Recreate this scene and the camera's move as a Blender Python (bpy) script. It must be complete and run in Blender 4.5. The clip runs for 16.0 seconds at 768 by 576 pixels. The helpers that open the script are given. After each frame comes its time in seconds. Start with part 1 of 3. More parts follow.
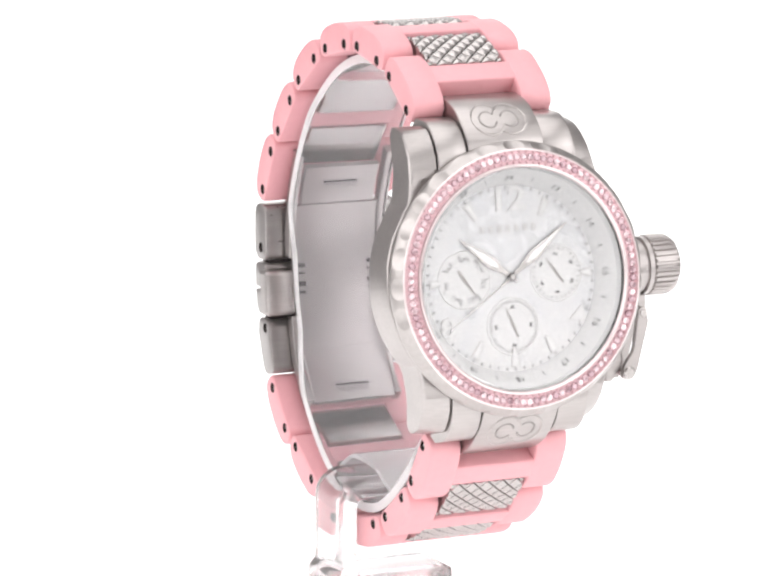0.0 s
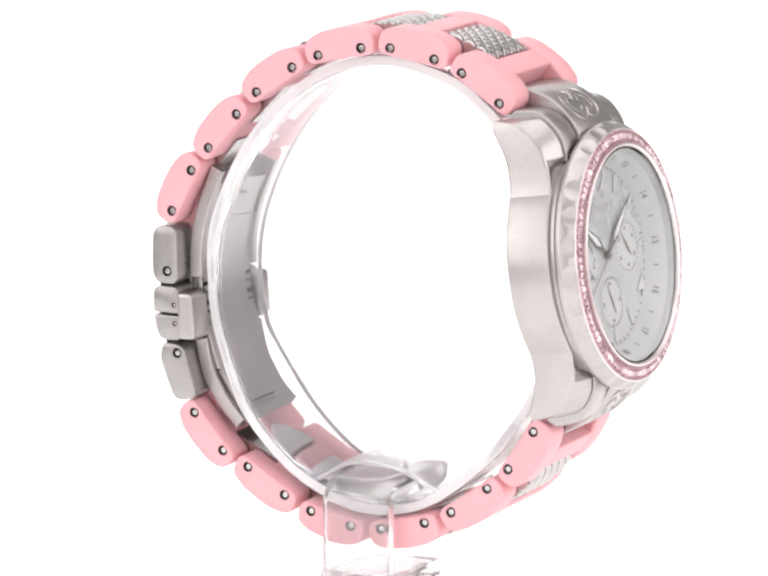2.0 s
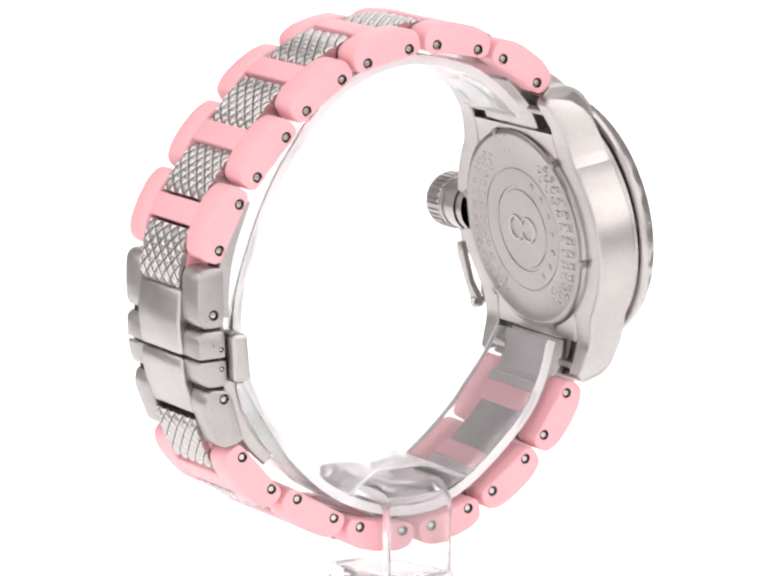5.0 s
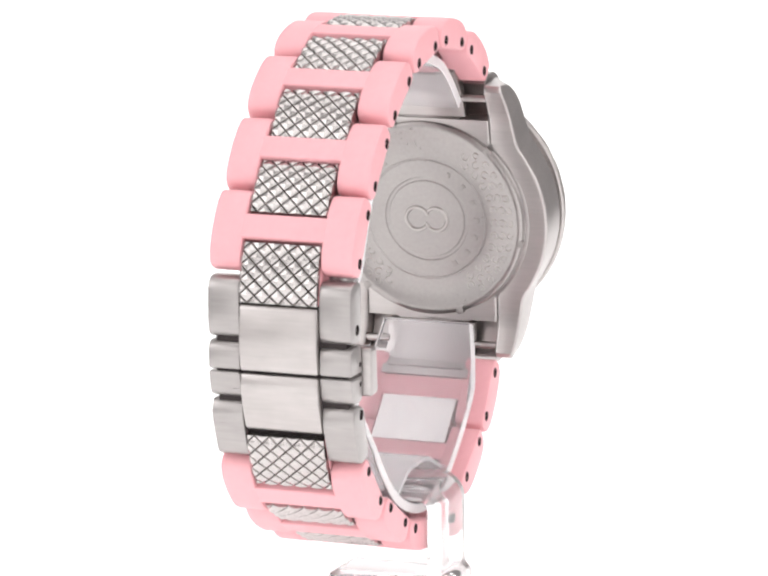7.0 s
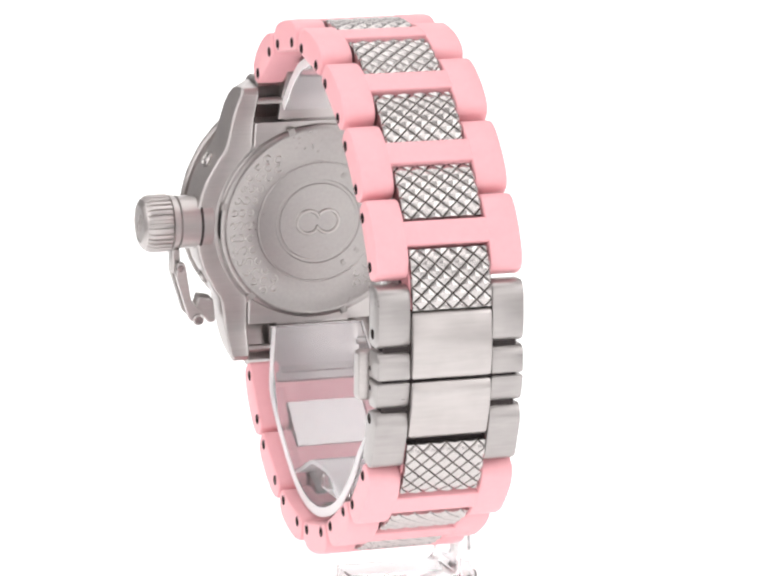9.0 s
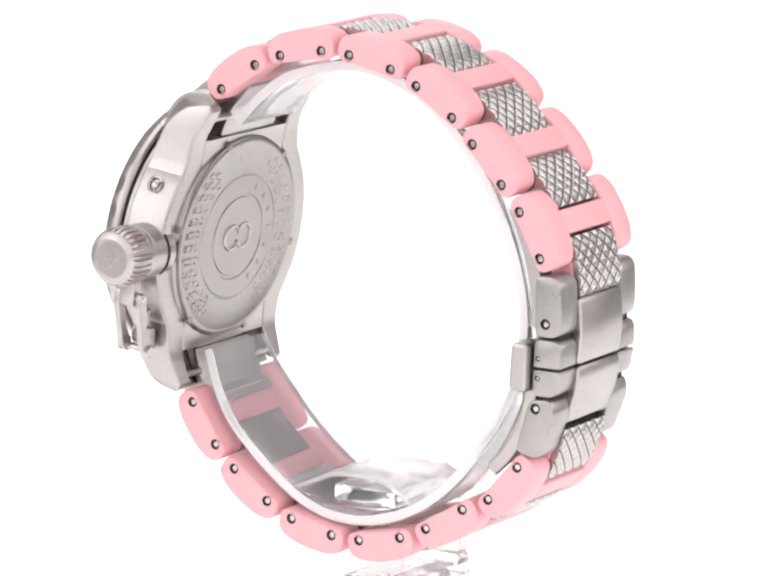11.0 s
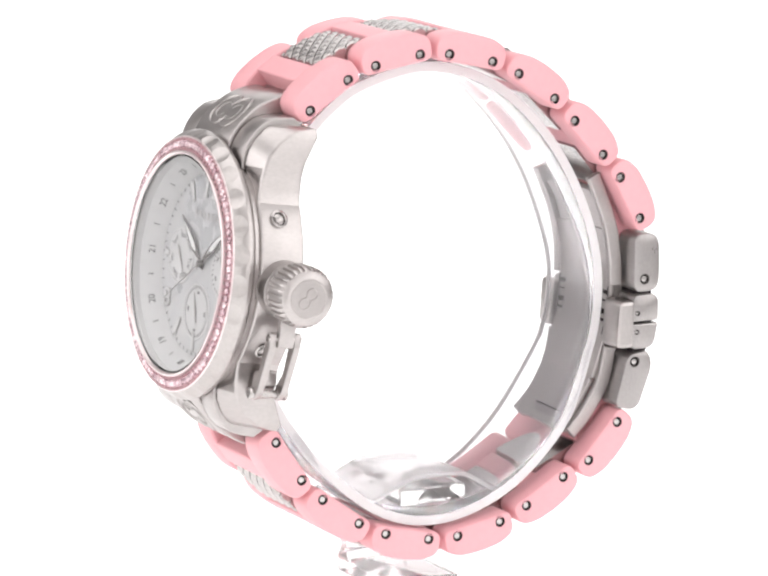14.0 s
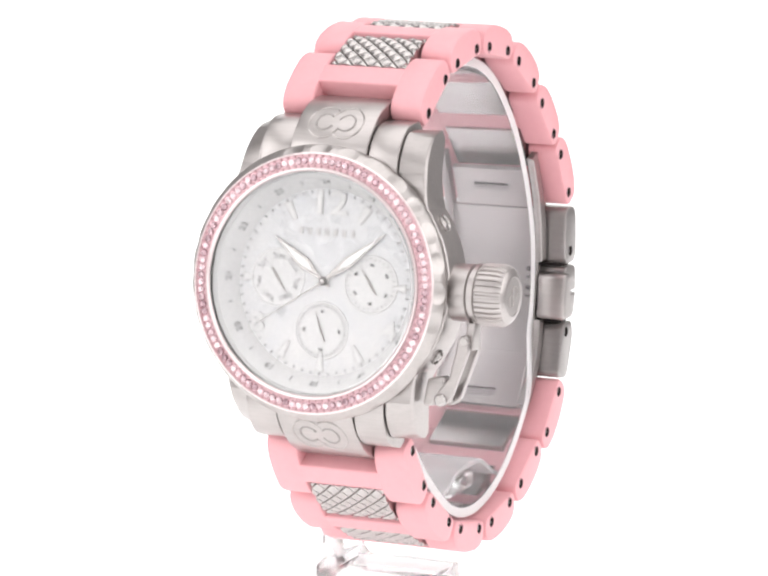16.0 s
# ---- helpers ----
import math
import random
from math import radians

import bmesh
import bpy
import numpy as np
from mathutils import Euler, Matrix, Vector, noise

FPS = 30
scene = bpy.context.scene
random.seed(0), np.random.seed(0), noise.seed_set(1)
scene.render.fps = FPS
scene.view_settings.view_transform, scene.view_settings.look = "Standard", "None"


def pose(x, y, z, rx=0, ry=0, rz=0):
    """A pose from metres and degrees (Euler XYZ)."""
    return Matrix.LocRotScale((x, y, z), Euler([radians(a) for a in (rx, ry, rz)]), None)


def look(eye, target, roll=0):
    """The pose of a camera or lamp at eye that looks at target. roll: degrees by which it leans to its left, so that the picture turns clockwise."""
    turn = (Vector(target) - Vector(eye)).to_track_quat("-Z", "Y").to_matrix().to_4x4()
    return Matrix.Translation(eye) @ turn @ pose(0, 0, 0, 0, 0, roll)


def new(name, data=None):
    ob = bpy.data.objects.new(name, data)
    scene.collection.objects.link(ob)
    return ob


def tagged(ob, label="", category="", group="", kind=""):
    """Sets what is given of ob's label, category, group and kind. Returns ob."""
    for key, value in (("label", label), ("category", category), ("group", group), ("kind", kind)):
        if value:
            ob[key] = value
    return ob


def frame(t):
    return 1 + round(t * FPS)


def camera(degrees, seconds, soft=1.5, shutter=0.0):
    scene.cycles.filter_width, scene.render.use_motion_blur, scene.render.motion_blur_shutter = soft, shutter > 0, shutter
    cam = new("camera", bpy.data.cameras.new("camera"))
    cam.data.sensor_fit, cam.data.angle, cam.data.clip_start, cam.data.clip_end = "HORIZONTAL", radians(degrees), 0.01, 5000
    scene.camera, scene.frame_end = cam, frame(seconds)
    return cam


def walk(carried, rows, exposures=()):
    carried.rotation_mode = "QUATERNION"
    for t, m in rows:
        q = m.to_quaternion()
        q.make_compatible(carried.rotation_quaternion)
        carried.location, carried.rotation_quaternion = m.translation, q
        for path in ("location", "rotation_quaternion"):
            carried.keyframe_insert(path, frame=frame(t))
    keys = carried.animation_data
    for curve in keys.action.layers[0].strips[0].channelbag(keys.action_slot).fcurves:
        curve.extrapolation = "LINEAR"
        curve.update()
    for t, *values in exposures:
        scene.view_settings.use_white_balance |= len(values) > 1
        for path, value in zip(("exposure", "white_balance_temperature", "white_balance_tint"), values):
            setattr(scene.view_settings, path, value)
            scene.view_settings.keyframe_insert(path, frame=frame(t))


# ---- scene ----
MM = 0.001
LIFT = 0.0495          # height of the bracelet loop's middle over the table
SIDE = 3.92            # millimetres by which the watch stands off the turning axis

# ---- camera: a still tele view, slightly from above ----
cam = camera(10.184, 16.0, soft=2.5)
EYE = pose(0, -0.66, 0.1277 + LIFT, 90 - 11.0965, 0, 0.127) @ pose(0, 0, 0, 0, 0, -0.068)
walk(cam, [(0.0, EYE), (16.0, EYE)], exposures=[(0.0, 0.0), (16.0, 0.0)])

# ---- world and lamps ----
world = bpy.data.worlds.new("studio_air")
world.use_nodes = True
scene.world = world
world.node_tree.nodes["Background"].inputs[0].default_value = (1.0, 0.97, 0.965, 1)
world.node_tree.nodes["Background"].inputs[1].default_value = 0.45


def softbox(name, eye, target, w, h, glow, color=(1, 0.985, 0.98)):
    """An assumed flat lamp out of view; glow is how bright its face looks."""
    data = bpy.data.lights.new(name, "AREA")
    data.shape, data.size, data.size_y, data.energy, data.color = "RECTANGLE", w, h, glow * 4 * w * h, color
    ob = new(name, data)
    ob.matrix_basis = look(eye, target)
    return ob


# Unseen lamps, placed and tuned until the steel and dial reflections fit.
softbox("softbox_top", (0, 0.0, 0.85), (0, 0.0, 0), 1.0, 1.0, 1.08)
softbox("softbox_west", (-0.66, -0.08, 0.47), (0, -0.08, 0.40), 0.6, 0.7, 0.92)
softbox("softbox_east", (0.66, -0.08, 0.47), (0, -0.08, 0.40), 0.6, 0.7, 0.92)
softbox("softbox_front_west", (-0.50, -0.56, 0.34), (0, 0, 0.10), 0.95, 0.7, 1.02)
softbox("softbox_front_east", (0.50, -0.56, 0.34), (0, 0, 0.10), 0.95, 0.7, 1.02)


# ---- materials ----
def shader(name, color, rough=0.5, metal=0.0, **more):
    m = bpy.data.materials.new(name)
    m.use_nodes = True
    b = m.node_tree.nodes["Principled BSDF"]
    b.inputs["Base Color"].default_value = (*color, 1)
    b.inputs["Roughness"].default_value = rough
    b.inputs["Metallic"].default_value = metal
    for key, value in more.items():
        b.inputs[key.replace("_", " ")].default_value = value
    return m


def node(m, kind, **inputs):
    n = m.node_tree.nodes.new(kind)
    for key, value in inputs.items():
        n.inputs[key.replace("_", " ")].default_value = value
    return n


def link(m, a, out, b, into):
    m.node_tree.links.new(a.outputs[out], b.inputs[into])


def grain(m, scale, stretch, bump, dark, light, rough_a, rough_b):
    """Fine streaks or specks: colour, roughness and relief at two sizes."""
    b = m.node_tree.nodes["Principled BSDF"]
    co = node(m, "ShaderNodeTexCoord")
    mp = node(m, "ShaderNodeMapping")
    mp.inputs["Scale"].default_value = stretch
    link(m, co, "Object", mp, "Vector")
    fine = node(m, "ShaderNodeTexNoise", Scale=scale, Detail=4.0)
    link(m, mp, "Vector", fine, "Vector")
    broad = node(m, "ShaderNodeTexNoise", Scale=scale * 0.07, Detail=3.0)
    link(m, co, "Object", broad, "Vector")
    mix = node(m, "ShaderNodeMath")
    mix.operation = "ADD"
    link(m, fine, "Fac", mix, 0)
    link(m, broad, "Fac", mix, 1)
    half = node(m, "ShaderNodeMath")
    half.operation = "MULTIPLY"
    half.inputs[1].default_value = 0.5
    link(m, mix, 0, half, 0)
    ramp = node(m, "ShaderNodeValToRGB")
    ramp.color_ramp.elements[0].position, ramp.color_ramp.elements[0].color = 0.3, (*dark, 1)
    ramp.color_ramp.elements[1].position, ramp.color_ramp.elements[1].color = 0.7, (*light, 1)
    link(m, half, 0, ramp, 0)
    link(m, ramp, "Color", b, "Base Color")
    rr = node(m, "ShaderNodeMapRange", To_Min=rough_a, To_Max=rough_b)
    link(m, half, 0, rr, 0)
    link(m, rr, 0, b, "Roughness")
    bp = node(m, "ShaderNodeBump", Strength=bump, Distance=0.00005)
    link(m, fine, "Fac", bp, "Height")
    link(m, bp, "Normal", b, "Normal")
    return m


PINK = grain(shader("pink_rubber", (0.81, 0.40, 0.42), 0.5), 900, (1, 1, 1), 0.08,
             (0.76, 0.365, 0.395), (0.80, 0.40, 0.43), 0.42, 0.55)
STEEL = grain(shader("brushed_steel", (0.6, 0.57, 0.55), 0.3, 1.0), 3000, (0.06, 1, 0.5), 0.015,
              (0.42, 0.394, 0.386), (0.505, 0.474, 0.465), 0.28, 0.38)
# Less metallic copy of the brushed steel: lifts dark reflections on the side links.
LIFTED_STEEL = grain(shader("lifted_steel", (0.6, 0.57, 0.55), 0.3, 0.72), 3000, (0.06, 1, 0.5), 0.04,
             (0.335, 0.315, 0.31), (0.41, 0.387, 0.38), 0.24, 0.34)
SATIN = grain(shader("satin_steel", (0.6, 0.57, 0.55), 0.35, 1.0), 1800, (1, 1, 1), 0.10,
              (0.42, 0.394, 0.384), (0.51, 0.48, 0.47), 0.28, 0.38)
POLISH = grain(shader("polished_steel", (0.7, 0.68, 0.66), 0.14, 1.0), 900, (1, 1, 1), 0.04,
               (0.42, 0.40, 0.39), (0.52, 0.495, 0.485), 0.16, 0.26)
MIRROR = grain(shader("back_steel", (0.45, 0.43, 0.42), 0.18, 1.0), 1800, (1, 1, 1), 0.04,
               (0.32, 0.30, 0.294), (0.385, 0.362, 0.354), 0.24, 0.34)
BRIGHT = grain(shader("bright_steel", (0.55, 0.53, 0.52), 0.25, 1.0), 1500, (1, 1, 1), 0.06,
               (0.46, 0.438, 0.43), (0.56, 0.535, 0.525), 0.17, 0.26)
# Near-black colour that stands in for shade in holes and gaps.
GAP_SHADE = shader("gap_shade", (0.04, 0.033, 0.033), 0.7, 0.0, Specular_IOR_Level=0.1)
PEARL = grain(shader("mother_of_pearl", (0.8, 0.79, 0.79), 0.3), 260, (1, 1, 1), 0.02,
              (0.53, 0.54, 0.565), (0.66, 0.65, 0.645), 0.22, 0.34)
PEARL.node_tree.nodes["Principled BSDF"].inputs["Metallic"].default_value = 0.2
RING_WHITE = grain(shader("white_ring", (0.8, 0.79, 0.79), 0.4), 700, (1, 1, 1), 0.02,
                   (0.62, 0.615, 0.615), (0.68, 0.675, 0.675), 0.35, 0.45)
ETCHED = shader("etched_steel", (0.36, 0.34, 0.33), 0.5, 0.9)
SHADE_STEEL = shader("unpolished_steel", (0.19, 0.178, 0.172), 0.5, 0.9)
PALE_SILVER = shader("dull_silver", (0.48, 0.47, 0.47), 0.45, 0.4)
SILVER = shader("pale_silver", (0.5, 0.49, 0.49), 0.3, 0.6)
FILL = shader("pale_fill", (0.68, 0.675, 0.675), 0.5)
PALE_INK = shader("pale_ink", (0.2, 0.195, 0.2), 0.6)
INK = shader("grey_ink", (0.16, 0.15, 0.16), 0.6)
LUME = shader("white_lume", (0.82, 0.82, 0.82), 0.6)
GEM = shader("pink_crystal", (0.95, 0.62, 0.66), 0.12, 0.55, IOR=1.9, Coat_Weight=0.6)
_info = node(GEM, "ShaderNodeObjectInfo")
_tone = node(GEM, "ShaderNodeValToRGB")
_tone.color_ramp.elements[0].color, _tone.color_ramp.elements[1].color = (0.42, 0.26, 0.30, 1), (0.88, 0.71, 0.74, 1)
link(GEM, _info, "Random", _tone, 0)
link(GEM, _tone, "Color", GEM.node_tree.nodes["Principled BSDF"], "Base Color")
PINK_METAL = shader("pink_channel", (0.60, 0.40, 0.43), 0.3, 0.7)
RIM = shader("pale_rim", (0.80, 0.70, 0.70), 0.3, 0.7)
GLASS = shader("watch_glass", (1, 1, 1), 0.0, 0.0, IOR=1.45, Transmission_Weight=1.0)
ACRYLIC = shader("clear_acrylic", (0.95, 0.94, 0.955), 0.03, 0.0, IOR=1.17, Transmission_Weight=0.9)
SADDLE = shader("hazy_acrylic", (0.96, 0.945, 0.955), 0.12, 0.0, IOR=1.04, Transmission_Weight=0.72)
CUT_EDGE = shader("cut_acrylic_edge", (0.96, 0.94, 0.945), 0.4, 0.0, IOR=1.15, Transmission_Weight=0.4)
BLOCK = shader("clear_acrylic_block", (0.97, 0.96, 0.965), 0.03, 0.0, IOR=1.3, Transmission_Weight=0.93)
GLOW_PAPER = shader("glowing_paper", (0.9, 0.9, 0.9), 0.8)
# Even emission added to the sheet so that the background stays white.
GLOW_PAPER.node_tree.nodes["Principled BSDF"].inputs["Emission Color"].default_value = (1, 1, 1, 1)
GLOW_PAPER.node_tree.nodes["Principled BSDF"].inputs["Emission Strength"].default_value = 0.5
WALL = grain(shader("pale_wall", (0.63, 0.62, 0.62), 0.9), 12, (1, 1, 1), 0.05,
             (0.64, 0.63, 0.63), (0.70, 0.69, 0.69), 0.85, 0.95)


# ---- mesh helpers (millimetres) ----
CAP = set()


def finish(bm, name, material, smooth=35):
    bmesh.ops.remove_doubles(bm, verts=bm.verts, dist=0.0005)
    bmesh.ops.recalc_face_normals(bm, faces=bm.faces)
    bmesh.ops.scale(bm, vec=(MM, MM, MM), verts=bm.verts)
    me = bpy.data.meshes.new(name)
    bm.to_mesh(me)
    bm.free()
    me.materials.append(material)
    for p in me.polygons:
        p.use_smooth = abs(p.normal.x) < 0.9999
    me.set_sharp_from_angle(angle=radians(smooth))
    for p in me.polygons:
        if len(p.vertices) > 6:
            for k in p.edge_keys:
                CAP.add((me.name, k))
    for e in me.edges:
        if (me.name, tuple(sorted(e.vertices))) in CAP:
            e.use_edge_sharp = True
    return me


def part(name, bm, material, parent, label="", m=None, smooth=35):
    me = bm if isinstance(bm, bpy.types.Mesh) else finish(bm, name, material, smooth)
    ob = new(name, me)
    ob.parent = parent
    if m is not None:
        ob.matrix_basis = m
    if label:
        ob["label"] = label
    return ob


def round_poly(pts, r, n=5):
    """A polygon with its corners rounded; r is one radius, or one for each corner."""
    out, k = [], len(pts)
    for i in range(k):
        a, b, c = (Vector(pts[(i + j - 1) % k]) for j in range(3))
        rad = r[i] if isinstance(r, (list, tuple)) else r
        d1, d2 = (a - b), (c - b)
        rad_1 = min(rad, d1.length * 0.48, d2.length * 0.48)
        p, q = b + d1.normalized() * rad_1, b + d2.normalized() * rad_1
        for j in range(n + 1):
            t = j / n
            out.append((1 - t) ** 2 * p + 2 * t * (1 - t) * b + t * t * q)
    return out


def inset(poly, d):
    out, k = [], len(poly)
    area = sum(poly[i].x * poly[(i + 1) % k].y - poly[(i + 1) % k].x * poly[i].y for i in range(k))
    s = 1 if area > 0 else -1
    for i in range(k):
        e = poly[(i + 1) % k] - poly[i - 1]
        nrm = Vector((-e.y, e.x)).normalized() * s
        out.append(poly[i] + nrm * d)
    return out


def prism(bm, poly, x0, x1, bevel=0.3, place=None, holes=(), bored=0):
    """Runs a (u, v) outline along x from x0 to x1, with softened end edges; bores holes (u, v, radius, depth) into one end."""
    poly = [Vector(p) for p in poly]
    thin = inset(poly, bevel)
    mid = inset(poly, bevel * 0.3)
    place = place or (lambda x, u, v: (x, u, v))
    rings = []
    for x, pl in ((x0, thin), (x0 + bevel * 0.3, mid), (x0 + bevel, poly),
                  (x1 - bevel, poly), (x1 - bevel * 0.3, mid), (x1, thin)):
        rings.append([bm.verts.new(place(x, p.x, p.y)) for p in pl])
    k = len(poly)
    for a, b in zip(rings, rings[1:]):
        for i in range(k):
            bm.faces.new((a[i], a[(i + 1) % k], b[(i + 1) % k], b[i]))
    for end, ring, x, way in ((-1, rings[0], x0, 1), (1, rings[-1], x1, -1)):
        if end != bored:
            bm.faces.new(ring)
            continue
        edges = [bm.edges.get((ring[i], ring[(i + 1) % k])) for i in range(k)]
        for u, v, r, depth in holes:
            lip, low = ([bm.verts.new(place(x + d, u + r * math.cos(math.pi * j / 8), v + r * math.sin(math.pi * j / 8))) for j in range(16)] for d in (0, way * depth))
            for j in range(16):
                edges.append(bm.edges.new((lip[j], lip[(j + 1) % 16])))
            for j in range(16):
                bm.faces.new((lip[j], lip[(j + 1) % 16], low[(j + 1) % 16], low[j]))
            bm.faces.new(low)
        bmesh.ops.triangle_fill(bm, edges=edges, use_beauty=True)


def lathe(bm, prof, n=96, place=None, wobble=None, closed=False):
    """Turns (r, h) points round an axis; place maps (x, up, h) into space."""
    place = place or (lambda x, up, h: (x, up, h))
    rings = []
    for j, (r, h) in enumerate(prof):
        ring = []
        for i in range(n):
            a = 2 * math.pi * i / n
            rr = r - (wobble(j, a) if wobble else 0)
            ring.append(bm.verts.new(place(rr * math.cos(a), rr * math.sin(a), h)) if r > 0 or i == 0 else ring[0])
        rings.append(ring)
    pairs = list(zip(rings, rings[1:])) + ([(rings[-1], rings[0])] if closed else [])
    for a, b in pairs:
        for i in range(n):
            j = (i + 1) % n
            vs = []
            for v in (a[i], a[j], b[j], b[i]):
                if v not in vs:
                    vs.append(v)
            if len(vs) > 2:
                bm.faces.new(vs)


def strip(bm, line, thick, x0, x1, edge=0.25):
    """A bent band: a (y, z) line with thickness, wide from x0 to x1."""
    left, right = [], []
    for i, p in enumerate(line):
        e = line[min(i + 1, len(line) - 1)] - line[max(i - 1, 0)]
        nrm = Vector((-e.y, e.x)).normalized()
        left.append(p + nrm * thick / 2)
        right.append(p - nrm * thick / 2)
    prism(bm, left + right[::-1], x0, x1, edge)


def spline(pts, n=8, closed=False):
    pts = [Vector(p) for p in pts]
    out, k = [], len(pts)
    for i in range(k if closed else k - 1):
        get = (lambda j: pts[j % k]) if closed else (lambda j: pts[max(0, min(k - 1, j))])
        a, b, c, d = get(i - 1), get(i), get(i + 1), get(i + 2)
        for s in range(n):
            t = s / n
            out.append(0.5 * (2 * b + (c - a) * t + (2 * a - 5 * b + 4 * c - d) * t * t + (3 * b - a - 3 * c + d) * t ** 3))
    if not closed:
        out.append(pts[-1])
    return out


def tube(bm, pts, r, n=8, closed=False):
    pts = [Vector(p) for p in pts]
    rings, k = [], len(pts)
    for i, p in enumerate(pts):
        e = (pts[(i + 1) % k] - pts[i - 1]) if closed else pts[min(i + 1, k - 1)] - pts[max(i - 1, 0)]
        q = e.to_track_quat("Z", "Y")
        rings.append([bm.verts.new(p + q @ Vector((r * math.cos(2 * math.pi * j / n), r * math.sin(2 * math.pi * j / n), 0))) for j in range(n)])
    for a, b in list(zip(rings, rings[1:])) + ([(rings[-1], rings[0])] if closed else []):
        for j in range(n):
            bm.faces.new((a[j], a[(j + 1) % n], b[(j + 1) % n], b[j]))
    if not closed:
        bm.faces.new(rings[0])
        bm.faces.new(rings[-1])


# ---- the studio: a white sweep with an added glow, and unseen grey walls round it ----
def studio():
    bm = bmesh.new()
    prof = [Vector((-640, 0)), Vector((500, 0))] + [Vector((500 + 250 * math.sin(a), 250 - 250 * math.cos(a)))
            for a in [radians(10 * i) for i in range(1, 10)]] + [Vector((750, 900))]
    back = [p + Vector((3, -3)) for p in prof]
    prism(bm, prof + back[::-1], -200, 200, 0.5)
    ob = part("ground", bm, GLOW_PAPER, None)
    tagged(ob, "seamless white studio sweep with a glow added to it", "backdrop", kind="structure")
    # Assumed room out of view; its grey is set for what the steel reflects.
    for name, a, b in (("wall_north", (-900, 1000, -100), (900, 1030, 1000)),
                       ("wall_south", (-900, -1030, -100), (900, -1000, 1000)),
                       ("wall_east", (900, -1030, -100), (930, 1030, 1000)),
                       ("wall_west", (-930, -1030, -100), (-900, 1030, 1000)),
                       ("floor", (-930, -1030, -130), (930, 1030, -100)),
                       ("ceiling", (-930, -1030, 1000), (930, 1030, 1030))):
        bm = bmesh.new()
        prism(bm, [Vector((a[1], a[2])), Vector((b[1], a[2])), Vector((b[1], b[2])), Vector((a[1], b[2]))], a[0], b[0], 2)
        tagged(part(name, bm, WALL, None), "plain pale grey studio surface, assumed out of view", "wall" if "wall" in name else name, kind="structure")


studio()

# ---- the watch ----
watch = tagged(new("wristwatch"), "steel wristwatch with pink rubber links and pink crystal bezel", "watch")
UP, OUT = Vector((0, 0.145, 0.9894)), Vector((0, -0.9894, 0.145))
HEART = Vector((0, -35.68, 5.77))


def on_case(x, up, n):
    return HEART + Vector((x, 0, 0)) + UP * up + OUT * n


CASE_M = Matrix.Translation(HEART * MM) @ Matrix(((1, 0, 0), (0, UP.y, OUT.y), (0, UP.z, OUT.z))).to_4x4()
# in the space of CASE_M: x sideways, y up the dial, z out of it


def at(x, y, z=0.0, a=0.0):
    return Matrix.Translation(Vector((x, y, z)) * MM) @ Matrix.Rotation(a, 4, "Z")


def lerp_table(table, s):
    for (a, va), (b, vb) in zip(table, table[1:]):
        if s <= b:
            t = (s - a) / (b - a)
            return va + (vb - va) * t
    return table[-1][1]


WIDE = ((0, 20.25), (3, 20.05), (5.5, 19.45), (7.5, 18.75), (11.2, 16.75), (12, 16.1), (13.2, 15.65), (16, 15.2), (20, 14.7), (22, 14.4), (23.4, 14.0))
FRONT = ((0, -1.2), (12, -1.2), (15, -1.7), (18.8, -2.9), (21, -4.5), (22.5, -6.3), (23.2, -8.5), (23.4, -9.8))
SHOULDER = ((0, -0.25), (16.2, -0.25), (19.0, -0.6), (21.0, -1.5), (22.8, -3.0), (24.0, -5.1), (24.5, -8.0))
BACK = ((0, -8.2), (12, -8.3), (16, -8.5), (18, -8.9), (21, -10.2), (22.6, -10.9), (23.4, -10.4))


def loft(bm, stations):
    """Cross-sections (s, x0, x1, back, front) joined up the case, with softened corners."""
    rings = []
    for s, x0, x1, nb, nf, *lift in stations:
        left, right = lift or (0, 0)
        poly = round_poly([(x0, nb), (x1, nb), (x1, nf + right), (x0, nf + left)], 0.5, 6)
        rings.append([bm.verts.new((p.x, s, p.y)) for p in poly])
    k = len(rings[0])
    for a, b in zip(rings, rings[1:]):
        for i in range(k):
            bm.faces.new((a[i], a[(i + 1) % k], b[(i + 1) % k], b[i]))
    bm.faces.new(rings[0])
    bm.faces.new(rings[-1])


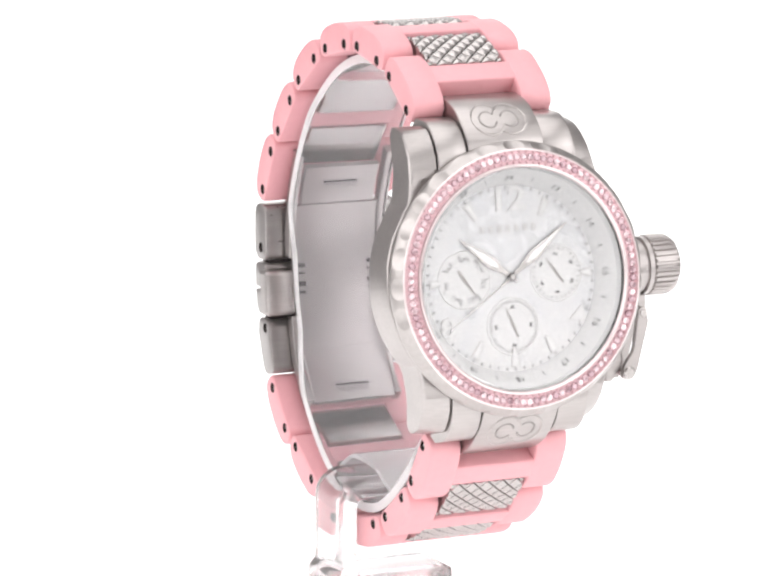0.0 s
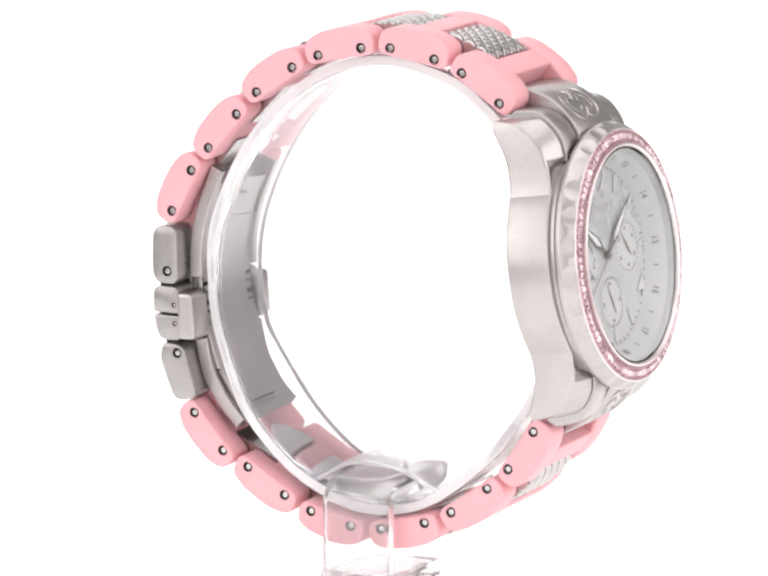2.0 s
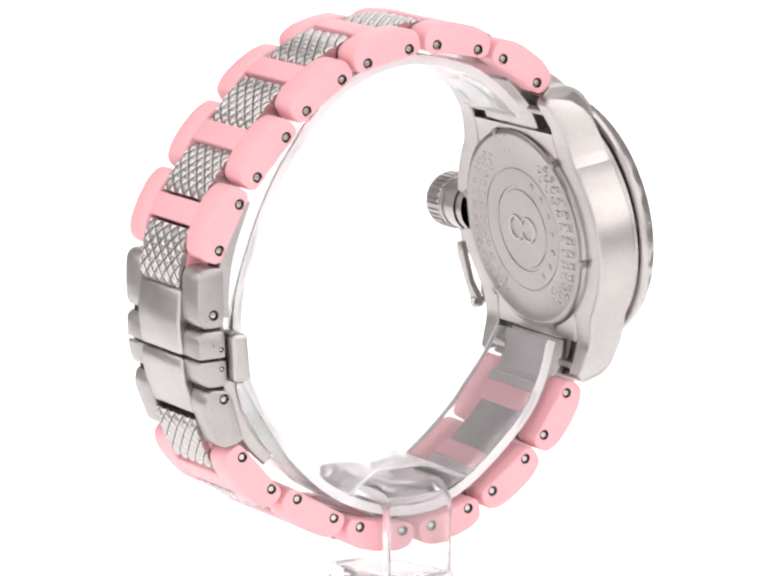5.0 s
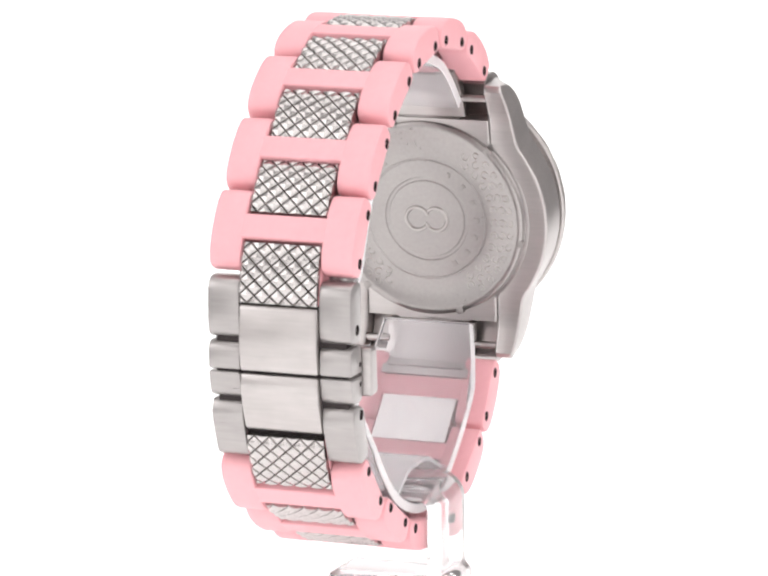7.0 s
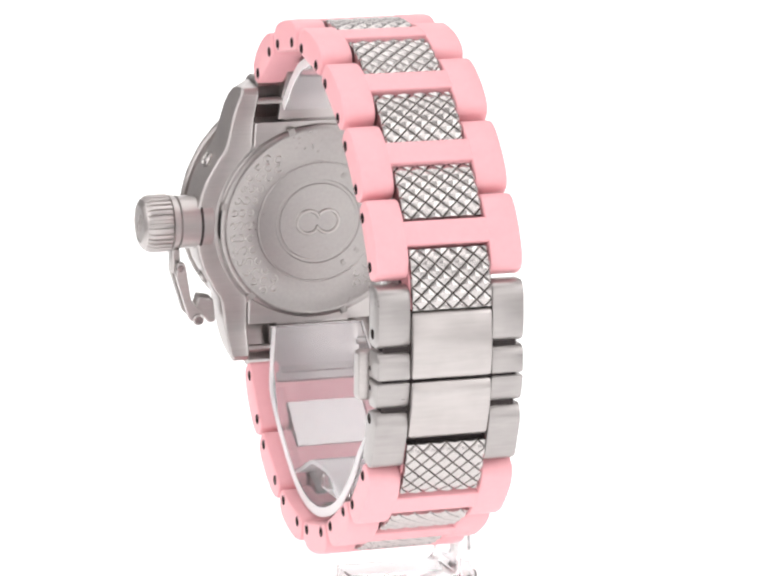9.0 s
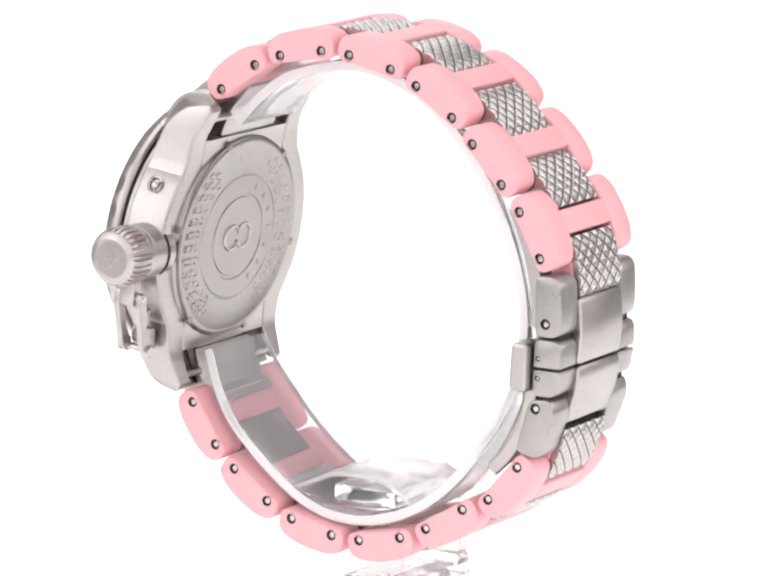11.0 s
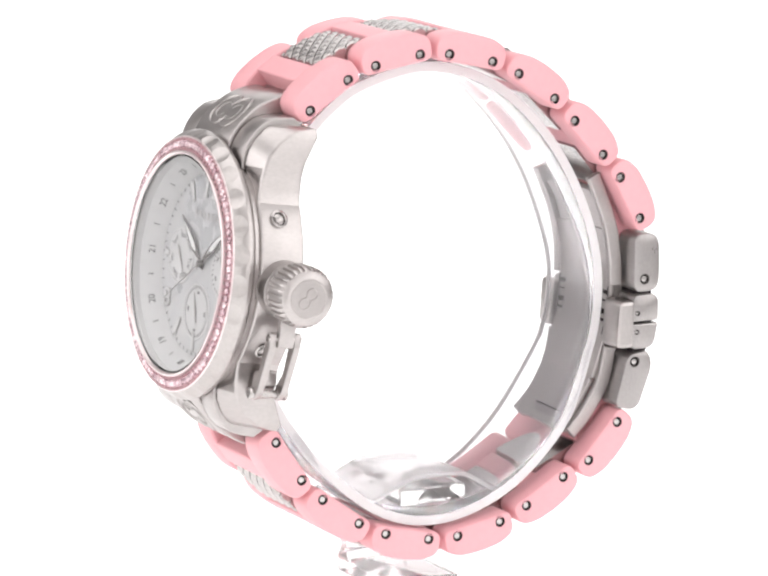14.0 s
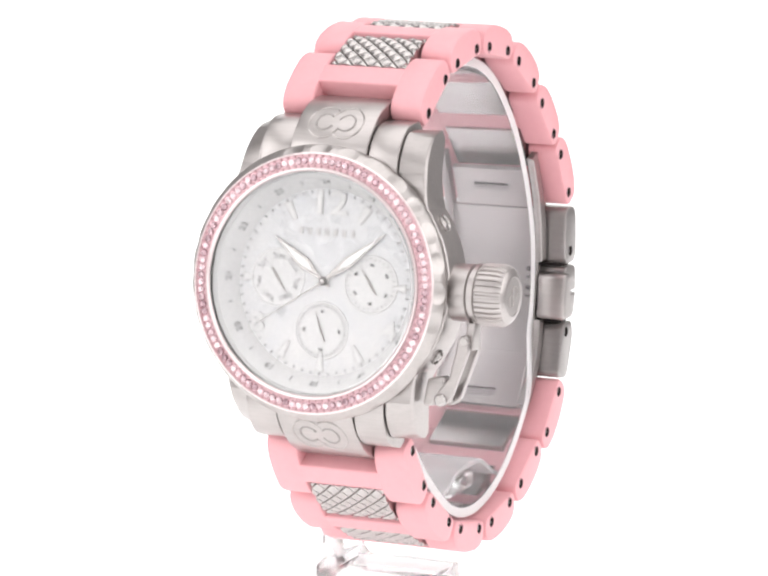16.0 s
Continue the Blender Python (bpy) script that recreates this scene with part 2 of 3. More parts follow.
def watch_case():
    bm = bmesh.new()
    marks = [0, 1.5, 3, 4.3, 5.5, 6.6, 7.5, 8.7, 10, 11.2, 12, 13.2, 14, 15, 16, 17]
    full = [-s for s in marks[:0:-1]] + marks
    loft(bm, [(s, -11.15, 11.15, lerp_table(BACK, abs(s)), min(-3.4, lerp_table(FRONT, abs(s)))) for s in full])
    tips = [18, 19, 20, 20.9, 21.8, 22.4, 23.0, 23.4]
    short = lambda s: s if s > -16 else s + 0.9 * (-s - 16) / 7.4
    for sx in (-1, 1):   # flanks that run out into lugs
        st = []
        for s in [-s for s in tips[::-1]] + full + tips:
            a, b = sx * math.sqrt(max(11.2 ** 2, 16.5 ** 2 - s * s)), sx * lerp_table(WIDE, abs(s))
            rise = min(4.2, max(0, lerp_table(SHOULDER, abs(s)) - 0.2 - lerp_table(FRONT, abs(s)))) * min(1, max(0, (abs(s) - 14) / 3))
            st.append((short(s), min(a, b), max(a, b), lerp_table(BACK, abs(s)), lerp_table(FRONT, abs(s)), rise if sx > 0 else 0, rise if sx < 0 else 0))
        loft(bm, st)
    lathe(bm, [(16.4, -3.6), (16.4, -0.3), (19.5, -0.3), (19.7, -0.5), (19.4, -3.0), (17.0, -3.6)], 96, None, None, True)
    body = part("case_body", bm, STEEL, watch, "brushed steel case with four lugs", CASE_M, 14)
    # recessed screw on the crown flank and its ring
    for up, r in ((9.9, 1.35), (-9.7, 1.2)):
        bm = bmesh.new()
        base, ca, sa = lerp_table(WIDE, abs(up)), math.cos(radians(26.5)), math.sin(radians(26.5)) * (1 if up > 0 else -1)
        put = lambda x, y, h: (base - 0.1 + h * ca - y * sa, up + y * ca + h * sa, -4.3 + x)
        lathe(bm, [(r, -1), (r, 0.45), (r * 0.8, 0.6), (r * 0.68, 0.45), (r * 0.62, 0.1), (0, 0.1)], 28, put)
        part("flank_ring", bm, POLISH, body)
        bm = bmesh.new()
        lathe(bm, [(r * 0.5, 0), (r * 0.5, 0.45), (r * 0.3, 0.6), (0, 0.6)], 20, put)
        part("flank_screw", bm, POLISH, body)
    # the back
    bm = bmesh.new()
    lathe(bm, [(17.6, -7.9), (17.6, -8.5), (17.0, -8.8), (16.6, -8.8), (16.4, -9.0), (16.3, -9.4), (15.9, -9.6), (15.2, -9.6), (15.0, -9.5),
               (10.3, -9.5), (10.2, -9.4), (10.0, -9.4), (9.9, -9.5), (7.1, -9.5), (7.0, -9.35), (6.5, -9.35), (6.4, -9.5), (0, -9.5)], 96)
    back = part("case_back", bm, MIRROR, watch, "satin steel case back with engraved rings", CASE_M @ at(0, 0, 0.5))
    for rad, count, size in ((11.6, 34, 0.55), (12.95, 38, 0.6), (14.2, 42, 0.5)):
        bm = bmesh.new()
        tube(bm, [(size * math.cos(b), size * math.sin(b), -9.5) for b in [2 * math.pi * j / 8 for j in range(7)]], 0.13, 4)
        loop = finish(bm, "engraved_loop", SATIN)
        for i in range(count):
            a = 2 * math.pi * i / count
            if abs(math.sin(a)) <= 0.86:
                part("engraved_loop", loop, SATIN, back, "", at(rad * math.cos(a), rad * math.sin(a), 0, 0.7 * i))
    bm = bmesh.new()
    for i in range(7):   # unreadable ring of letters as bars
        a = radians(-62 + i * 20) + math.pi
        c, s = math.cos(a), math.sin(a)
        prism(bm, [Vector((8.1, -0.35)), Vector((9.0, -0.35)), Vector((9.0, 0.35)), Vector((8.1, 0.35))], -9.56, -9.45, 0.02,
              lambda x, u, v: (u * c - v * s, u * s + v * c, x))
    part("engraved_bars", bm, ETCHED, back)
    bm = bmesh.new()
    for cx_, cy, a0 in ((-1.6, 0.0, 40), (1.6, 0.0, 220)):
        tube(bm, [(cx_ + 1.9 * math.cos(radians(a0 + b)), cy + 1.9 * math.sin(radians(a0 + b)), -9.5) for b in range(0, 301, 15)], 0.3, 6)
    part("back_emblem", bm, SATIN, back)
    for i in range(6):   # darker raised blocks, standing in for shade in the opening tool's notches
        a = radians(60 * i + 12)
        c, s = math.cos(a), math.sin(a)
        bm = bmesh.new()
        prism(bm, [Vector((15.6, -0.55)), Vector((16.7, -0.55)), Vector((16.7, 0.55)), Vector((15.6, 0.55))], -9.64, -9.0, 0.05,
              lambda x, u, v: (u * c - v * s, u * s + v * c, x))
        part("notch_shade", bm, ETCHED, back)


BEZEL_M = CASE_M @ Matrix.Translation((0, 0, -0.02 * MM)) @ Matrix.Rotation(radians(0.6), 4, "X")


def watch_bezel():
    bm = bmesh.new()
    waves = 28
    pitch = math.pi / waves
    c, t = math.cos(radians(35)), math.sin(radians(35))
    flank = [Vector((19.42, 2.78)), Vector((19.68, 2.52)), Vector((20.18, 1.78)), Vector((20.5, 0.95)), Vector((20.5, 0.5)), Vector((20.4, 0.12))]
    flank = [Vector(p) for p in spline(flank, 7)]
    prof = [(16.4, 0.0), (16.6, 3.4), (16.85, 3.65), (17.05, 3.55), (17.1, 3.0), (19.1, 2.65), (19.25, 2.9)] + [tuple(p) for p in flank] + [(20.1, -0.05), (18.0, -0.2)]

    def dent(j, a):
        """A shallow leaf-shaped cut across the flank, once each pitch."""
        r, h = prof[j]
        if h < 0.3 or r < 19.3:
            return 0
        d = (((a + pitch) % (2 * pitch)) - pitch) / pitch
        over = r * c + h * t - (17.29 + 0.55 * d * d)
        return max(0, over / c)
    lathe(bm, prof, waves * 24, None, dent)
    bezel = part("bezel", bm, SATIN, watch, "polished steel bezel with a scalloped edge set with pink stones", BEZEL_M, 12)
    bm = bmesh.new()
    lathe(bm, [(17.07, 3.1), (19.12, 2.75)], 120)
    part("stone_channel", bm, PINK_METAL, bezel)
    for prof in ([(16.53, 3.3), (16.58, 3.43), (16.85, 3.7), (17.1, 3.59), (17.12, 3.25)], [(19.06, 2.75), (19.1, 2.93), (19.24, 2.97), (19.4, 2.8)]):
        bm = bmesh.new()
        lathe(bm, prof, 120)
        part("bright_rim", bm, RIM, bezel, "pale polished rim beside the stones")
    # one cut stone, then a ring of them
    bm = bmesh.new()
    n = 8
    rows = [(0.0, 0.55), (0.28, 0.55), (0.5, 0.3)]
    rings = [[bm.verts.new((r * math.cos(2 * math.pi * (i + 0.5 * (k % 2)) / n), r * math.sin(2 * math.pi * (i + 0.5 * (k % 2)) / n), h)) for i in range(n)]
             for k, (h, r) in enumerate(rows)]
    for k in (0, 1):
        a, b = rings[k], rings[k + 1]
        for i in range(n):
            j = (i + 1) % n
            if k % 2 == 0:
                bm.faces.new((a[i], a[j], b[i]))
                bm.faces.new((a[j], b[j], b[i]))
            else:
                bm.faces.new((a[i], a[j], b[j]))
                bm.faces.new((a[i], b[j], b[i]))
    bm.faces.new(rings[2])
    stone = finish(bm, "stone", GEM, 5)
    count = 104
    for i in range(count):
        a = 2 * math.pi * i / count
        m = Matrix.Translation(Vector((18.12 * math.cos(a), 18.12 * math.sin(a), 2.84)) * MM) @ Matrix.Rotation(a, 4, "Z") @ Matrix.Rotation(radians(8 + 12 * math.sin(7 * i)), 4, "Y") @ Matrix.Rotation(radians(12 * math.cos(5 * i)), 4, "X")
        part("stone", stone, GEM, bezel, "", m)
    bm = bmesh.new()   # small beads that hold the stones
    for i in range(count):
        a = 2 * math.pi * (i + 0.5) / count
        for rad, h in ((17.35, 3.25), (18.92, 2.98)):
            lathe(bm, [(0.22, -0.2), (0.2, 0.05), (0.1, 0.14), (0, 0.16)], 6, lambda x, y, z: (rad * math.cos(a) + x, rad * math.sin(a) + y, h + z))
    tagged(part("bead_setting", bm, PINK_METAL, bezel, "tiny polished beads between the stones"), kind="stuff")
    bm = bmesh.new()
    lathe(bm, [(0, 2.3), (16.3, 2.3), (16.5, 2.5), (16.5, 3.1), (16.3, 3.35), (0, 3.45)], 96)
    glass = part("crystal_glass", bm, GLASS, watch, "flat clear watch glass", BEZEL_M)
    glass.visible_shadow = False


def text_mesh(word, size, depth=0.05, bold=0.0, broad=1.0):
    curve = bpy.data.curves.new("writing", "FONT")
    curve.body, curve.size, curve.extrude = word, size, depth
    curve.align_x, curve.align_y = "CENTER", "CENTER"
    curve.resolution_u, curve.offset = 3, bold
    ob = bpy.data.objects.new("writing", curve)
    me = bpy.data.meshes.new_from_object(ob)
    bpy.data.objects.remove(ob)
    me.transform(Matrix.Diagonal((MM * broad, MM, MM, 1)))
    return me


def flat_part(name, poly, h0, h1, material, parent, m=None, label=""):
    bm = bmesh.new()
    prism(bm, poly, h0, h1, 0.04, lambda x, u, v: (u, v, x))
    return part(name, bm, material, parent, label, m)


FLOOR_N = -1.85     # the dial's depth under the bezel's seat


def watch_dial():
    bm = bmesh.new()
    lathe(bm, [(0, FLOOR_N), (14.0, FLOOR_N), (14.1, FLOOR_N - 0.3)], 96)
    dial = part("dial", bm, PEARL, watch, "white mother-of-pearl dial with three small dials", CASE_M)
    bm = bmesh.new()
    lathe(bm, [(13.9, FLOOR_N - 0.1), (13.95, FLOOR_N + 0.06), (15.9, 0.75), (16.25, 1.0), (16.4, 2.1)], 96)
    ring = part("chapter_ring", bm, RING_WHITE, watch, "sloping white ring with the afternoon hours", CASE_M)
    top = FLOOR_N + 0.02
    # second ticks
    bm = bmesh.new()
    for i in range(60):
        a = 2 * math.pi * i / 60
        c, s = math.cos(a), math.sin(a)
        l = 0.75 if i % 5 == 0 else 0.5
        prism(bm, [Vector((13.8 - l, -0.11)), Vector((13.8, -0.11)), Vector((13.8, 0.11)), Vector((13.8 - l, 0.11))], top, top + 0.05, 0.02,
              lambda x, u, v: (u * c - v * s, u * s + v * c, x))
    part("second_ticks", bm, INK, dial)
    RING_Z = FLOOR_N + 0.1 + (0.69 - FLOOR_N) * 0.54
    # half-hour marks and the hours 13 to 24 on the sloping ring
    for h in range(12):
        a = radians(90 - 30 * (h + 1))
        slope = math.atan2(0.69 - FLOOR_N, 1.95)
        tilt = Matrix.Rotation(a - math.pi / 2, 4, "Z")
        base = tilt @ Matrix.Translation(Vector((0, 15.0, RING_Z)) * MM) @ Matrix.Rotation(slope, 4, "X")
        me = text_mesh(str(13 + h), 1.5, 0.05, 0.02)
        me.materials.append(PALE_INK)
        part("hour_number", me, PALE_INK, ring, "", base)
        b = tilt @ Matrix.Rotation(radians(-15), 4, "Z") @ Matrix.Translation(Vector((0, 15.0, RING_Z)) * MM) @ Matrix.Rotation(slope, 4, "X")
        flat_part("hour_mark", [Vector((-0.1, -0.45)), Vector((0.1, -0.45)), Vector((0.1, 0.45)), Vector((-0.1, 0.45))], 0, 0.06, PALE_INK, ring, b)
    # applied numerals and batons
    for word, x, y, size in (("12", 0.2, 11.7, 4.9), ("4", 10.8, -6.6, 4.0), ("8", -10.6, -6.8, 4.0)):
        me = text_mesh(word, size, 0.08, 0.15, 1.25)
        me.materials.append(SILVER)
        num = part("numeral", me, SILVER, dial, "applied polished numeral", at(x, y, top + 0.08))
        me = text_mesh(word, size, 0.1, 0.03, 1.25)
        me.materials.append(FILL)
        part("numeral_fill", me, FILL, dial, "", at(x, y, top + 0.14))
    for h in (1, 3, 5, 6, 7, 9, 11):
        a = radians(90 - 30 * h)
        m = Matrix.Rotation(a - math.pi / 2, 4, "Z") @ at(0, 12.1, top)
        l = 1.3 if h in (3, 9) else 1.7
        y0 = -l if h not in (3, 9) else -0.6
        flat_part("baton", [Vector((-0.35, y0)), Vector((0.35, y0)), Vector((0.75, 1.2)), Vector((-0.75, 1.2))], 0, 0.14, SILVER, dial, m)
        flat_part("baton_fill", [Vector((-0.2, y0 + 0.2)), Vector((0.2, y0 + 0.2)), Vector((0.52, 1.0)), Vector((-0.52, 1.0))], 0.14, 0.2, FILL, dial, m)
    # maker's word as bars
    for i in range(7):
        x = -4.2 + i * 1.4
        flat_part("word_bar", [Vector((x - 0.38, 6.9)), Vector((x + 0.38, 6.9)), Vector((x + 0.38, 8.0)), Vector((x - 0.38, 8.0))], top, top + 0.06, PALE_SILVER, dial)
    # small dials
    for cx_, cy, kind in ((-7.55, 0.25, "days"), (7.55, 0.25, "dates"), (0, -7.15, "hours")):
        m = at(cx_, cy, top)
        bm = bmesh.new()
        lathe(bm, [(0, 0.02), (4.05, 0.02), (4.13, 0.12), (4.3, 0.12), (4.4, 0.0)], 56)
        sub = part("small_dial", bm, RING_WHITE, dial, "white small dial with a raised rim", m)
        bm = bmesh.new()
        n = {"days": 7, "dates": 31, "hours": 48}[kind]
        for i in range(n):
            a = 2 * math.pi * i / n
            c, s = math.cos(a), math.sin(a)
            prism(bm, [Vector((3.5, -0.07)), Vector((3.95, -0.07)), Vector((3.95, 0.07)), Vector((3.5, 0.07))], 0.04, 0.08, 0.01,
                  lambda x, u, v: (u * c - v * s, u * s + v * c, x))
        part("fine_ticks", bm, INK, dial, "", m)
        if kind == "days":
            for i, word in enumerate(("SUN", "MON", "TUE", "WED", "THU", "FRI", "SAT")):
                me = text_mesh(word, 0.95, 0.02)
                me.materials.append(INK)
                a = radians(90 - i * 360 / 7)
                part("day_word", me, INK, dial, "", m @ at(3.05 * math.cos(a), 3.05 * math.sin(a), 0.05, a - math.pi / 2))
        else:
            for i in range(6 if kind == "dates" else 4):
                k = 6 if kind == "dates" else 4
                a = radians(90 - i * 360 / k)
                flat_part("small_bar", [Vector((-0.35, -0.22)), Vector((0.35, -0.22)), Vector((0.35, 0.22)), Vector((-0.35, 0.22))], 0.03, 0.07, PALE_INK, dial,
                          m @ at(2.85 * math.cos(a), 2.85 * math.sin(a), 0, a - math.pi / 2))
        flat_part("small_hand", [Vector((-1.8, -0.14)), Vector((0.0, -0.22)), Vector((3.0, -0.05)), Vector((3.0, 0.05)), Vector((0.0, 0.22)), Vector((-1.8, 0.14))],
                  0.18, 0.26, ETCHED, dial, m @ at(0, 0, 0, radians({"days": -55, "dates": 125, "hours": 112}[kind])), "thin polished hand")
    # main hands
    for name, length, wide, ang, z in (("hour_hand", 10.4, 0.95, 143, 0.3), ("minute_hand", 12.3, 0.85, 38.5, 0.46)):
        m = CASE_M @ at(0, 0.2, FLOOR_N + z, radians(ang))
        hand = flat_part(name, [Vector((-1.2, -0.25)), Vector((1.5, -0.3)), Vector((length * 0.38, -wide)), Vector((length, -0.05)), Vector((length, 0.05)),
                                Vector((length * 0.38, wide)), Vector((1.5, 0.3)), Vector((-1.2, 0.25))], 0, 0.14, POLISH, watch, m, "polished pointed hand with a white fill")
        flat_part("fill", [Vector((length * 0.25, -0.08)), Vector((length * 0.4, -wide * 0.6)), Vector((length * 0.85, -0.07)), Vector((length * 0.85, 0.07)),
                           Vector((length * 0.4, wide * 0.6)), Vector((length * 0.25, 0.08))], 0.14, 0.18, LUME, hand)
    flat_part("second_hand", [Vector((-4.0, -0.22)), Vector((-3.2, -0.12)), Vector((12.6, -0.05)), Vector((12.6, 0.05)), Vector((-3.2, 0.12)), Vector((-4.0, 0.22))],
              0, 0.1, POLISH, watch, CASE_M @ at(0, 0.2, FLOOR_N + 0.62, radians(214)), "thin polished second hand")
    bm = bmesh.new()
    lathe(bm, [(0.65, 0.05), (0.65, 0.72), (0.5, 0.85), (0, 0.85)], 24)
    hub = part("hand_hub", bm, SHADE_STEEL, watch, "", CASE_M @ at(0, 0.2, FLOOR_N))
    bm = bmesh.new()
    lathe(bm, [(0.34, 0.8), (0.34, 0.95), (0.2, 1.02), (0, 1.02)], 20)
    part("hub_cap", bm, BRIGHT, hub, "small polished cap")


def watch_crown():
    put = lambda x, y, h: (h, y, -5.2 + x)
    bm = bmesh.new()
    lathe(bm, [(4.3, 17.5), (4.3, 22.6), (4.0, 22.8), (4.0, 23.1), (4.45, 23.2), (4.45, 23.9), (4.1, 24.1), (3.6, 24.2), (3.6, 25)], 64, put)
    crown = part("crown", bm, STEEL, watch, "steel screw-down crown cap with a fluted rim", CASE_M)
    bm = bmesh.new()
    flutes = lambda j, a: (0.32 if j in (1, 2, 3) and math.sin(a * 30) > 0 else 0)
    lathe(bm, [(4.1, 24.0), (4.65, 24.25), (4.65, 27.2), (4.5, 27.7), (4.1, 28.3), (3.4, 28.75), (2.9, 28.8), (2.8, 28.7), (0, 28.7)], 240, put, flutes)
    part("fluted_cap", bm, STEEL, crown, "fluted steel cap")
    bm = bmesh.new()
    for cy, cz in ((0.7, -0.55), (-0.7, 0.55)):
        tube(bm, [(28.72, cy + 0.85 * math.cos(b), -5.2 + cz + 0.85 * math.sin(b)) for b in [2 * math.pi * j / 16 for j in range(16)]], 0.13, 6, True)
    part("cap_emblem", bm, STEEL, crown)
    # Solid near-black ring: the crown gap's shade as colour.
    bm = bmesh.new()
    lathe(bm, [(4.3, 19.2), (4.48, 19.2), (4.48, 19.5), (4.3, 19.6)], 48, put, None, True)
    part("crown_shade", bm, GAP_SHADE, crown, "near-black ring standing in for shade round the crown")
    # the little bridge under the crown
    bm = bmesh.new()
    for n in (-3.2, -7.2):
        poly = round_poly([(21.6, -6.3), (22.9, -6.0), (23.2, -8.4), (20.8, -15.8), (19.4, -17.0), (18.2, -16.6), (18.6, -14.9), (20.4, -12.6)], 0.5, 3)
        prism(bm, poly, n - 0.55, n + 0.55, 0.2, lambda x, u, v: (u, v, x))
    guard = part("crown_guard", bm, STEEL, watch, "two-armed steel bridge under the crown", CASE_M)
    for x, up in ((22.4, -7.1), (19.3, -15.9)):
        bm = bmesh.new()
        lathe(bm, [(0, -7.9), (0.55, -7.9), (0.62, -7.7), (0.62, -2.7), (0.55, -2.5), (0, -2.5)], 18, lambda a, b, h: (x + a, up + b, h))
        part("cross_bar", bm, POLISH, guard)
    bm = bmesh.new()
    prism(bm, round_poly([(22.2, -4.2), (23.6, -4.2), (23.4, -8.4), (22.0, -8.4)], 0.4, 3), -6.5, -3.9, 0.25, lambda x, u, v: (u, v, x))
    part("hinge_plate", bm, STEEL, guard, "small steel plate hung from the crown")
    for n in (-2.4, -8.0):
        bm = bmesh.new()
        lathe(bm, [(0.95, -0.25), (0.95, 0.2), (0.7, 0.4), (0, 0.4)], 20, lambda a, b, h: (19.3 + a, -15.9 + b, n + (h if n > -5 else -h)))
        part("guard_screw", bm, POLISH, guard, "slotted screw head")
    bm = bmesh.new()
    prism(bm, round_poly([(16.4, -13.0), (18.9, -12.4), (19.3, -14.6), (17.0, -17.2), (15.9, -17.0)], 0.5, 3), -6.6, -3.9, 0.3, lambda x, u, v: (u, v, x))
    part("guard_foot", bm, STEEL, guard)


watch_case()
watch_bezel()
watch_dial()
watch_crown()

# ---- bracelet: pins round the loop, (y, z) ----
PINS = [(-21.74, 29.80), (-15.40, 34.03), (-10.79, 35.83), (-3.24, 37.09), (1.71, 36.83), (9.24, 35.18), (13.71, 33.06),
        (20.06, 28.74), (23.64, 25.04), (28.67, 19.41), (31.83, 15.58), (35.37, 8.87), (36.41, -0.93), (34.75, -14.02),
        (31.63, -23.41), (26.59, -28.97), (22.07, -31.16), (15.42, -35.08), (10.81, -37.12), (3.30, -38.55), (-1.70, -38.45),
        (-9.19, -36.76), (-13.71, -34.58), (-19.93, -30.10), (-23.44, -26.70), (-27.71, -20.35)]


def along(a, b):
    """The pose of a link between two pins: x across, y along, z outward."""
    a, b = Vector(a), Vector(b)
    d, mid = (b - a).normalized(), (a + b) / 2
    return Matrix.Translation(Vector((0, mid.x, mid.y)) * MM) @ Matrix(((1, 0, 0), (0, d.x, -d.y), (0, d.y, d.x))).to_4x4()


FACE = 11.45      # half the bracelet's width


def link_mesh():
    bm = bmesh.new()
    outline = [(6.05, -1.3), (6.05, 2.3), (3.6, 3.45), (0, 3.75), (-3.6, 3.45), (-6.05, 2.3), (-6.05, -1.3), (-2.5, -1.15), (2.5, -1.15)]
    poly = round_poly(outline, [1.7, 1.9, 1.2, 1.5, 1.2, 1.9, 1.7, 1.0, 1.0], 5)
    for sx in (-1, 1):
        a, b = sx * 6.3, sx * FACE
        prism(bm, poly, min(a, b), max(a, b), 0.45, None, [(u, 0, 0.84, 0.75) for u in (-3.8, 3.8)], sx)
    bar = round_poly([(-1.8, -1.1), (1.8, -1.1), (1.9, 3.58), (-1.9, 3.58)], 0.35, 3)
    prism(bm, bar, -7.3, 7.3, 0.1)
    return finish(bm, "rubber_link", PINK)


def pin_meshes():
    bm = bmesh.new()
    put = lambda x, y, h: (h, x, y)
    # Near-black lining: the shade inside a pin hole, put in as colour.
    lathe(bm, [(0.86, -0.72), (0.86, -0.03), (0.8, 0.03), (0.76, -0.05), (0.76, -0.66), (0, -0.66)], 20, put)
    rim = finish(bm, "pin_hole_shade", GAP_SHADE)
    bm = bmesh.new()
    lathe(bm, [(0.54, -0.66), (0.54, -0.36), (0.45, -0.26), (0, -0.22)], 16, put)
    return rim, finish(bm, "pin", BRIGHT)


